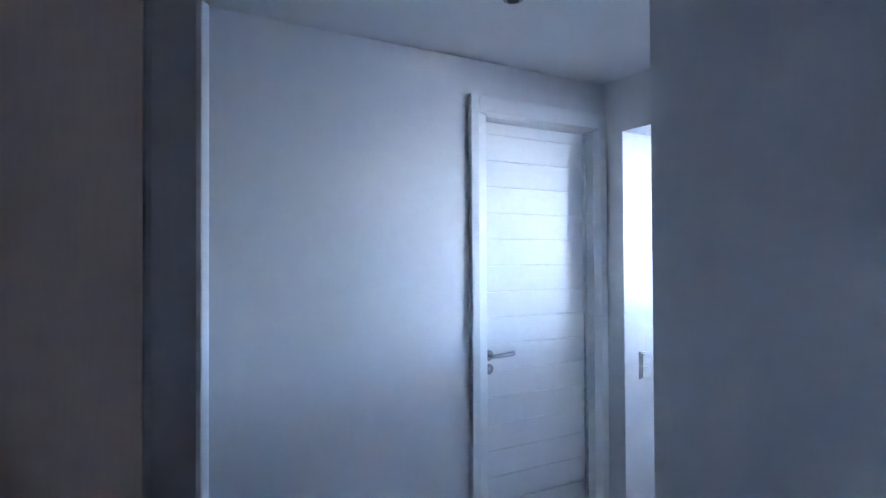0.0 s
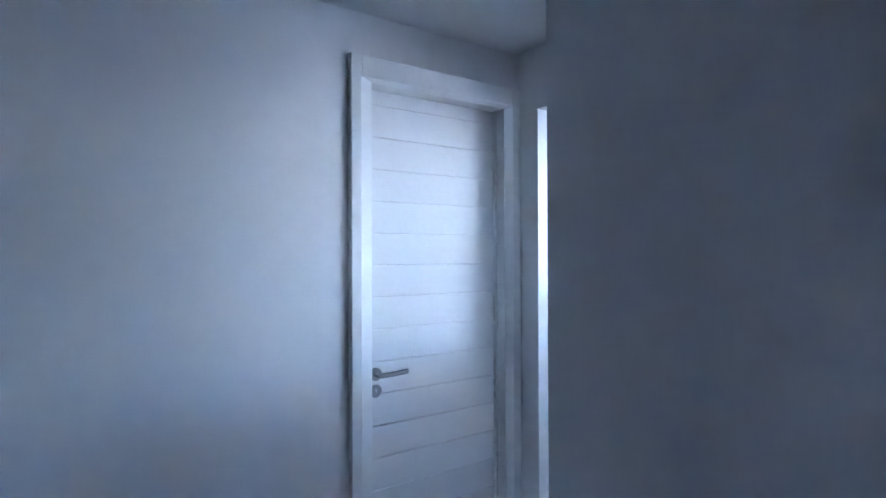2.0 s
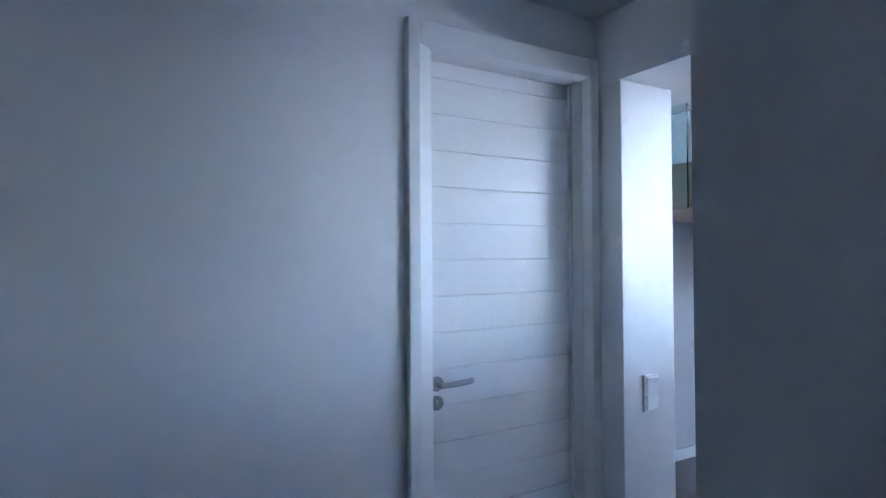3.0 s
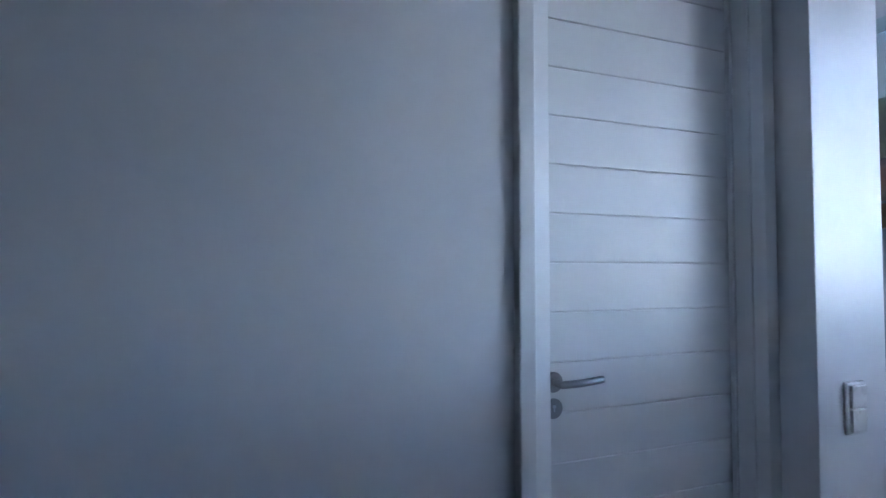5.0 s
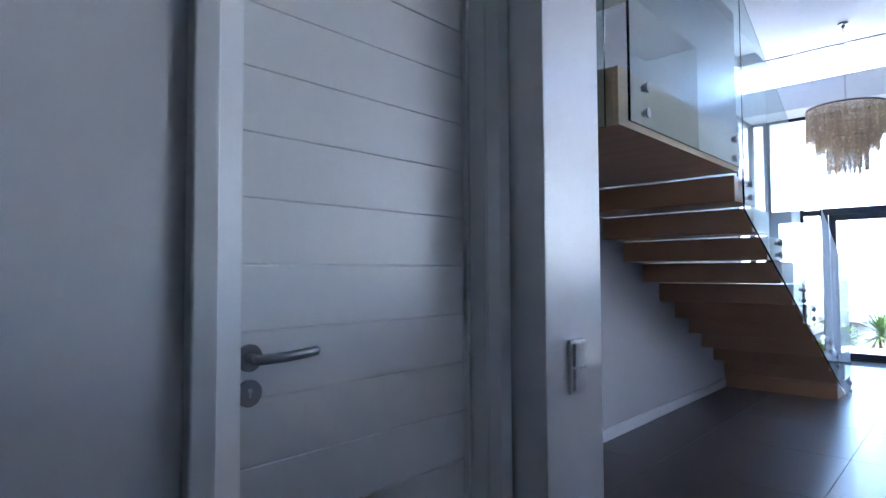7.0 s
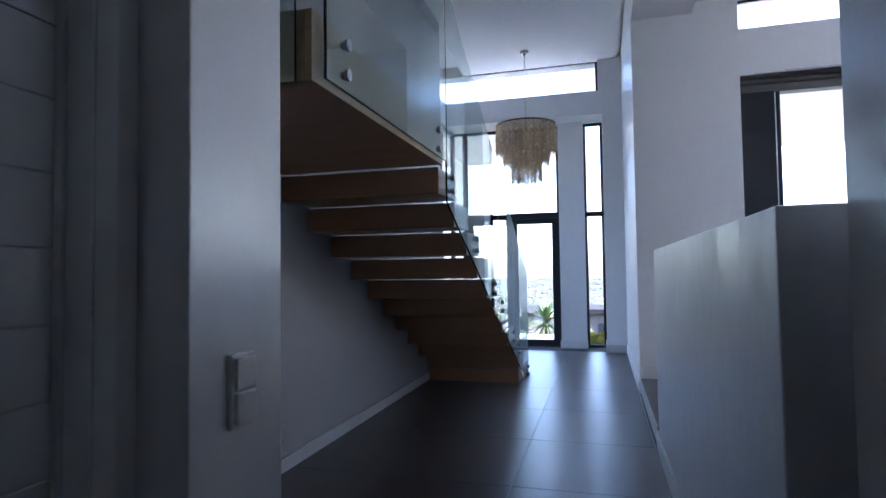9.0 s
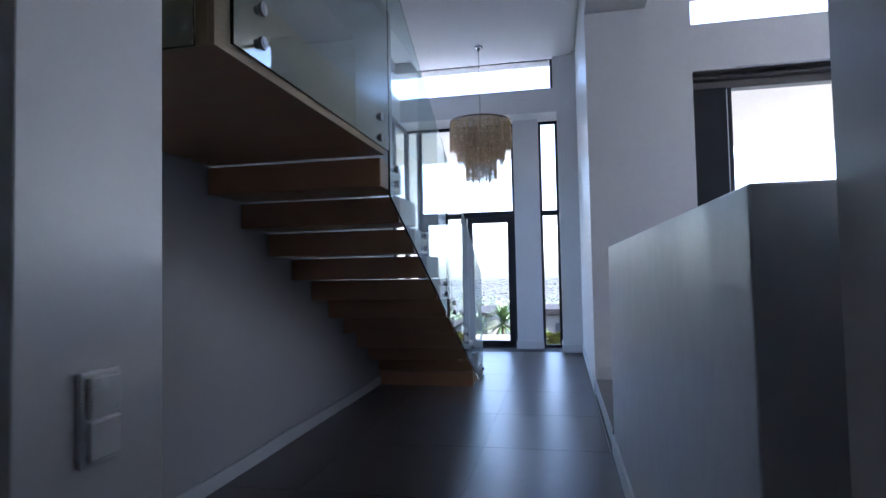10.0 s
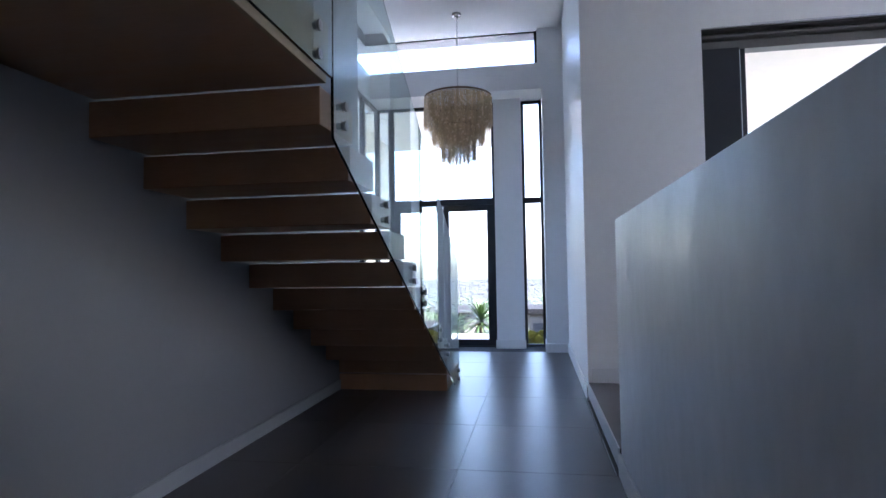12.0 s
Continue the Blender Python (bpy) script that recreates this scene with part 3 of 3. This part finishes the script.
part("door_frame", boxes((SX - 0.06, SX + 0.06, 0.205, 0.240, RAISED_Z, 2.885), bevel=0.003), ALU, slide)
# pale strip modelled for the white reflection line beside the leaves
part("seal", boxes((SX - 0.062, SX - 0.056, 0.244, 0.256, RAISED_Z, 2.875)), SATIN, slide, "pale strip standing in for a reflection")
strip2 = thing("window_4", (SX, -1.4, 3.51), "high strip window over the sliding door", "window", kind="structure")
framed(strip2, SLIDE_Y0, 0.551, 3.51, 3.84, 0.025, x=SX + 0.06)

# ---------- chandelier ----------
CX, CY = 9.63, 2.869
ch = thing("chandelier", (CX, CY, TOP_Z), "tiered chandelier of amber glass bead strands", "chandelier")
part("canopy", rod(bmesh.new(), (CX, CY, TOP_Z - 0.034), (CX, CY, TOP_Z), 0.058, 0.058, seg=32, bevel=0.006), CHROME, ch, "round steel ceiling rose", smooth=True)
bm = bmesh.new()
zz = TOP_Z - 0.070
for i in range(32):
    m = Matrix.Translation((CX, CY, zz - 0.017 - 0.0315 * i)) @ Matrix.Rotation(radians(90 * (i % 2)), 4, "Z") @ Matrix.Rotation(radians(90), 4, "X") @ Matrix.Diagonal((0.7, 1.35, 1, 1))
    ring_pts = [m @ Vector((0.014 * math.cos(a), 0.014 * math.sin(a), 0)) for a in [k * math.tau / 8 for k in range(8)]]
    for a, b in zip(ring_pts, ring_pts[1:] + ring_pts[:1]):
        rod(bm, a, b, 0.0028, seg=5)
part("neck", rod(bmesh.new(), (CX, CY, TOP_Z - 0.075), (CX, CY, TOP_Z - 0.033), 0.012, 0.024, seg=20), CHROME, ch, smooth=True)
part("chain", bm, CHROME, ch, "fine steel chain")


def hoop(r, z, t=0.010, h=0.022):
    bm = bmesh.new()
    n = 48
    loops = []
    for k in range(n):
        a = k * math.tau / n
        c, s = math.cos(a), math.sin(a)
        loops.append([bm.verts.new((CX + q * c, CY + q * s, z + w)) for q, w in ((r, 0), (r, h), (r - t, h), (r - t, 0))])
    for k in range(n):
        p, q = loops[k], loops[(k + 1) % n]
        for i in range(4):
            bm.faces.new((p[i], p[(i + 1) % 4], q[(i + 1) % 4], q[i]))
    return bm


BRONZE = material("bronze_ring", (0.16, 0.11, 0.07), 0.4, metal=0.8, var=0.15, scale=12)
part("ring", hoop(0.426, 3.276), BRONZE, ch, "dark bronze ring")
part("ring", hoop(0.318, 3.05), BRONZE, ch, "dark bronze ring")
part("ring", hoop(0.205, 2.906), BRONZE, ch, "dark bronze ring")
bm = bmesh.new()
for k in range(3):
    a = k * math.tau / 3
    rod(bm, (CX + 0.41 * math.cos(a), CY + 0.41 * math.sin(a), 3.291), (CX, CY, 3.318), 0.004, seg=6)
    rod(bm, (CX + 0.31 * math.cos(a), CY + 0.31 * math.sin(a), 3.06), (CX, CY, 3.318), 0.003, seg=6)
    rod(bm, (CX + 0.20 * math.cos(a), CY + 0.20 * math.sin(a), 2.916), (CX, CY, 3.318), 0.003, seg=6)
part("stays", bm, BRONZE, ch)
BULB = bpy.data.materials.new("warm_bulb")
BULB.use_nodes = True
BULB.node_tree.nodes["Principled BSDF"].inputs["Emission Color"].default_value = (1.0, 0.72, 0.38, 1)
BULB.node_tree.nodes["Principled BSDF"].inputs["Emission Strength"].default_value = 0.12
bm = bmesh.new()
bmesh.ops.create_uvsphere(bm, u_segments=16, v_segments=10, radius=0.045, matrix=Matrix.Translation((CX, CY, 3.15)))
part("lamp_stem", rod(bmesh.new(), (CX, CY, 3.19), (CX, CY, 3.325), 0.012, seg=10), BRONZE, ch)
part("bulb", bm, BULB, ch, "glowing warm bulb", smooth=True)


def strand_mesh(n, rng):
    """A hanging cluster of four strings of small barrel beads and chips, from z = 0 down."""
    bm = bmesh.new()
    for side in (-0.0125, -0.0042, 0.0042, 0.0125):
        z = -rng.uniform(0, 0.006)
        for i in range(n + rng.randint(-3, 2)):
            r, h = rng.uniform(0.0030, 0.0058), rng.uniform(0.0085, 0.0145)
            ox, oy, a0 = side + rng.uniform(-0.003, 0.003), rng.uniform(-0.009, 0.009), rng.uniform(0, 1.5)
            rings = [[bm.verts.new((ox + q * r * math.cos(a0 + k * math.tau / 4), oy + q * r * math.sin(a0 + k * math.tau / 4), z - w * h))
                      for k in range(4)] for q, w in ((0.5, 0.03), (1.0, 0.35), (1.0, 0.65), (0.5, 0.97))]
            for p, q in zip(rings, rings[1:]):
                for k in range(4):
                    bm.faces.new((p[k], p[(k + 1) % 4], q[(k + 1) % 4], q[k]))
            z -= h
    return mesh("strand", bm, BEAD)


rng = random.Random(5)
for r, z, count, beads in ((0.419, 3.276, 106, 31), (0.322, 3.05, 70, 28), (0.25, 3.05, 16, 28), (0.210, 2.906, 48, 37), (0.13, 2.906, 18, 39), (0.37, 3.276, 42, 31)):
    kinds = [strand_mesh(beads + d, rng) for d in (-2, -1, 0, 0, 1, 2)]
    for k in range(count):
        a = (k + rng.uniform(-0.25, 0.25)) * math.tau / count
        s = new("strand", rng.choice(kinds))
        s.parent = ch
        s.matrix_parent_inverse = ch.matrix_world.inverted()
        s.location = (CX + r * math.cos(a), CY + r * math.sin(a), z)
        s.rotation_euler = (rng.uniform(-0.03, 0.03), rng.uniform(-0.03, 0.03), a + math.pi / 2 + rng.uniform(-0.4, 0.4))

# ---------- outside ----------
terrace = structure("terrace", boxes((GLASS_X + 0.1, 13.2, -0.2, 8.0, -0.45, -0.07), bevel=0.01), STONE, "pale sunlit paved terrace before the entrance", "terrace")
patio = structure("patio", boxes((RAISED_X1 + 0.25, 12.5, -9.0, 1.25, -0.45, 0.10), bevel=0.01), PAVING, "grey paved patio under a deep roof", "patio")
patio_roof = structure("patio_roof", boxes((RAISED_X1 + 0.25, 12.6, -6.3, 1.28, 3.32, 3.55),
                                           (8.15, 8.22, -6.3, 1.28, 3.27, 3.32)), SOFFIT, "cream plastered patio roof soffit", "roof")
pl = thing("patio_light", (8.9, 0.10, 3.32), "small dark round light on the patio ceiling", "ceiling light")
part("rim", rod(bmesh.new(), (8.9, 0.10, 3.295), (8.9, 0.10, 3.32), 0.06, 0.07, seg=24), ALU, pl)


planter = structure("planter", boxes((13.4, 14.4, 1.2, 2.9, -3.0, -0.36), (13.4, 14.1, 3.6, 4.4, -3.0, -0.42)), STONE, "low rendered planter below the terrace edge", "planter")
canopy = structure("canopy", boxes((GLASS_X + 0.1, 13.8, 2.2, 8.0, 3.56, 3.80)), CEIL, "white plastered entrance canopy", "canopy")
eaves = structure("eaves", boxes((WALL_END, 10.74, FAR_Y + 0.09, FAR_Y + 0.42, TOP_Z + 0.022, TOP_Z + 0.158),
                                 (FRONT_X + 0.090, 10.74, 1.3, FAR_Y + 0.089, TOP_Z + 0.022, TOP_Z + 0.158)), EAVE, "grey roof overhang above the strip window", "roof")
wall_outside = structure("wall_outside", boxes((11.6, 13.8, 4.75, 4.95, -0.45, 3.56)), STONE, "pale rendered wall carrying the canopy", "wall")


def ground_z(x, y):
    if x < 13.3:
        return -0.46
    d = x - 13.3
    z = -0.46 - 3.2 * min(1, d / 6.0) - 62 * (1 - math.exp(-max(0, d - 6) / 160))
    return z + (0.6 * noise.noise(Vector((x * 0.05, y * 0.05, 0))) * min(1, d / 30) if d < 400 else 0)


xs = [-3000, -300, -60, -10, 4, 13.3] + [13.3 + 2 * k for k in range(1, 12)] + [40 * 1.22 ** k for k in range(25)] + [5800]
ys = sorted([s * v for v in (12, 25, 45, 80, 150, 300, 700, 1500, 4000) for s in (1, -1)] + [0])
verts = [(x, y, ground_z(x, y)) for x in xs for y in ys]
ny = len(ys)
faces = [(i * ny + j, (i + 1) * ny + j, (i + 1) * ny + j + 1, i * ny + j + 1) for i in range(len(xs) - 1) for j in range(ny - 1)]
gm = bpy.data.meshes.new("ground")
gm.from_pydata(verts, [], faces)
gm.materials.append(EARTH)
tagged(new("ground", gm), "dry green and brown land falling to a wide plain", "ground", kind="structure")

rng = random.Random(11)
verts, faces = [], []
CUBE = [(0, 1, 2, 3), (4, 7, 6, 5), (0, 4, 5, 1), (1, 5, 6, 2), (2, 6, 7, 3), (3, 7, 4, 0)]
for i in range(38000):
    x = 220 * (20 ** rng.random())
    y = x * rng.uniform(-0.42, 0.62)
    s = rng.uniform(0.7, 1.7) * (1 + x / 2400)
    w, h = s * rng.uniform(0.8, 2.4), s * rng.uniform(0.35, 0.8)
    if rng.random() < 0.006:
        h *= 2.5
    z = ground_z(x, y) - 0.5
    b = len(verts)
    verts += [(x - s / 2, y - w / 2, z), (x + s / 2, y - w / 2, z), (x + s / 2, y + w / 2, z), (x - s / 2, y + w / 2, z),
              (x - s / 2, y - w / 2, z + h), (x + s / 2, y - w / 2, z + h), (x + s / 2, y + w / 2, z + h), (x - s / 2, y + w / 2, z + h)]
    faces += [tuple(b + k for k in f) for f in CUBE]
cm = bpy.data.meshes.new("city")
cm.from_pydata(verts, [], faces)
cm.materials.append(CITY)
tagged(new("city", cm), "wide sprawl of pale far houses on the plain", "city", kind="stuff")
# far trees between the houses, and a green belt across the plain
verts, faces = [], []
for i in range(7500):
    belt = i >= 5000
    x = rng.uniform(770, 900) if belt else 90 * (16 ** rng.random())
    y = x * rng.uniform(-0.42, 0.62)
    r = rng.uniform(1.0, 2.2) * (1 + x / 1600)
    z = ground_z(x, y)
    b = len(verts)
    for k in range(5):
        a = k * math.tau / 5 + rng.random()
        verts.append((x + r * math.cos(a) * rng.uniform(.7, 1.2), y + r * math.sin(a) * rng.uniform(.7, 1.2), z + r * rng.uniform(0.3, 0.8)))
    verts.append((x, y, z + r * rng.uniform(1.2, 1.8)))
    verts.append((x, y, z - 0.5))
    for k in range(5):
        faces += [(b + k, b + (k + 1) % 5, b + 5), (b + (k + 1) % 5, b + k, b + 6)]
tm = bpy.data.meshes.new("far_trees")
tm.from_pydata(verts, [], faces)
tm.materials.append(LEAF)
tagged(new("far_trees", tm), "scattered dark green far trees among the houses", "trees", kind="stuff")


def house(x, y, z, w, d, h, label, balcony=False):
    """A flat-roofed neighbour with window and door openings on the side towards the hall."""
    t = thing("house", (x, y, z), label, "house", "neighbour houses")
    part("wall", boxes((x, x + d, y - w / 2, y + w / 2, z, z + h)), HOUSE, t)
    part("roof", boxes((x - 0.5, x + d + 0.5, y - w / 2 - 0.5, y + w / 2 + 0.5, z + h, z + h + 0.35), bevel=0.03), ROOFS, t, "grey overhanging flat roof")
    n = max(2, int(w / 2.6))
    for s in range(int(h // 2.8)):
        for k in range(n):
            yc = y - w / 2 + (k + 0.5) * w / n
            wn_ = part("window", boxes((x - 0.05, x + 0.05, yc - 0.62, yc + 0.62, z + 0.7 + 2.8 * s, z + 2.2 + 2.8 * s)), ALU, t)
            part("sill", boxes((x - 0.16, x - 0.05, yc - 0.7, yc + 0.7, z + 0.6 + 2.8 * s, z + 0.7 + 2.8 * s)), HOUSE, wn_)
    if balcony:
        b = part("balcony", boxes((x - 1.6, x, y - w / 2, y + w / 2, z + 2.7, z + 2.9)), HOUSE, t)
        for k in range(int(w / 0.5)):
            yy = y - w / 2 + 0.25 + 0.5 * k
            part("baluster", rod(bmesh.new(), (x - 1.55, yy, z + 2.9), (x - 1.55, yy, z + 3.8), 0.03, seg=6), ALU, b)
    return t


house(44, 10.2, -11.2, 6.0, 8, 9.0, "white two-storey neighbour house with a railed balcony", True)
house(52, 17.5, -12, 9, 8, 9.0, "pale plastered neighbour house with grey roof")
house(40, 0.2, -10.1, 5.5, 4, 8.4, "beige plastered neighbour house with dark windows")
house(60, -14, -14, 12, 9, 9.0, "pale plastered neighbour house with grey roof")


def blade(bm, root, way, length, width, droop, side):
    """A long tapered drooping leaf with a folded middle."""
    n = 5
    prev = None
    for k in range(n + 1):
        t = k / n
        c = root + way * (length * t) + Vector((0, 0, -droop * t * t * length))
        w = width * (0.55 + 1.2 * t) * (1 - t) ** 0.6 if k < n else 0.0
        row = [bm.verts.new(c - side * w), bm.verts.new(c + Vector((0, 0, -0.25 * w))), bm.verts.new(c + side * w)]
        if prev:
            for i in range(2):
                bm.faces.new((prev[i], prev[i + 1], row[i + 1], row[i]))
        prev = row


def yucca(x, y, z0, z1, size, seed, label):
    r = random.Random(seed)
    t = thing("yucca", (x, y, z0), label, "plant", "yuccas beyond the terrace")
    bm = bmesh.new()
    rod(bm, (x, y, z0), (x + 0.03, y, (z0 + z1) / 2), 0.07, 0.055, seg=10)
    rod(bm, (x + 0.03, y, (z0 + z1) / 2), (x, y, z1), 0.055, 0.045, seg=10)
    part("trunk", bm, BARK, t)
    bm = bmesh.new()
    for k in range(120):
        a = k * 2.39996
        up = 1.35 - 1.75 * (k / 120) + r.uniform(-0.12, 0.12)
        way = Vector((math.cos(a) * math.cos(up), math.sin(a) * math.cos(up), math.sin(up)))
        side = Vector((-math.sin(a), math.cos(a), 0))
        blade(bm, Vector((x, y, z1 + 0.10 * (1 - k / 120))), way, size * r.uniform(0.75, 1.1), size * 0.045, r.uniform(0.1, 0.4), side)
    part("leaves", bm, LEAF, t, "long pointed green leaves")
    return t


yucca(14.6, 3.10, ground_z(14.6, 3.1), 0.0, 0.60, 1, "green spiky yucca plant beyond the terrace")
yucca(14.3, 3.62, ground_z(14.3, 3.6), -0.14, 0.46, 2, "small green spiky yucca plant beyond the terrace")
yucca(15.4, 2.75, ground_z(15.4, 2.7), -0.25, 0.42, 3, "small green spiky yucca plant beyond the terrace")


def bush(x, y, z, r0, mat, seed, label):
    r = random.Random(seed)
    t = thing("bush", (x, y, z), label, "bush", "bushes beyond the terrace")
    bm = bmesh.new()
    for k in range(7):
        a = k * math.tau / 7
        rod(bm, (x, y, z), (x + 0.6 * r0 * math.cos(a), y + 0.6 * r0 * math.sin(a), z + r0), 0.012, 0.006, seg=5)
    part("stems", bm, BARK, t)
    bm = bmesh.new()
    for k in range(900):
        d = Vector((r.gauss(0, 1), r.gauss(0, 1), r.gauss(0, 1))).normalized() * r0 * r.uniform(0.55, 1.05)
        c = Vector((x, y, z + r0 * 0.9)) + Vector((d.x, d.y, d.z * 0.8))
        way = (d.normalized() + Vector((r.uniform(-.7, .7), r.uniform(-.7, .7), r.uniform(-.2, .8)))).normalized()
        blade(bm, c, way, r.uniform(0.04, 0.07), 0.014, 0.2, way.orthogonal().normalized())
    part("leaves", bm, mat, t, "dense small leaves")
    return t


bush(11.45, 1.84, -0.07, 0.125, LEAFY, 4, "yellow green leafy bush beyond the terrace")
bush(14.0, 2.35, -0.36, 0.24, LEAF, 5, "green leafy bush beyond the terrace")
bush(13.8, 3.9, -0.42, 0.22, LEAF, 6, "green leafy bush beyond the terrace")

bush(11.5, 2.06, -0.07, 0.12, LEAFY, 7, "yellow green leafy bush beyond the terrace")

# ---------- floor tiles ----------
TS, TX, TY = 0.92, 5.71, 2.39
tile_me = mesh("tile", boxes((0.0014, TS - 0.0014, 0.0014, TS - 0.0014, -0.008, 0), bevel=0.0008), TILE)
for i in range(-9, 6):
    for j in range(-5, 3):
        x, y = TX + TS * i, TY + TS * j
        if x + TS > GLASS_X + 0.3 or (x > RIGHT_END and y + TS < BAL_Y) or (x > 1.6 and y + TS < RIGHT_Y - 0.1) or (x < 2.4 and y > 2.9):
            continue
        if y > STAIR_Y and x < 8.3:
            continue
        t = new("tile", tile_me)
        t.parent = floor
        t.location = (x, y, 0)
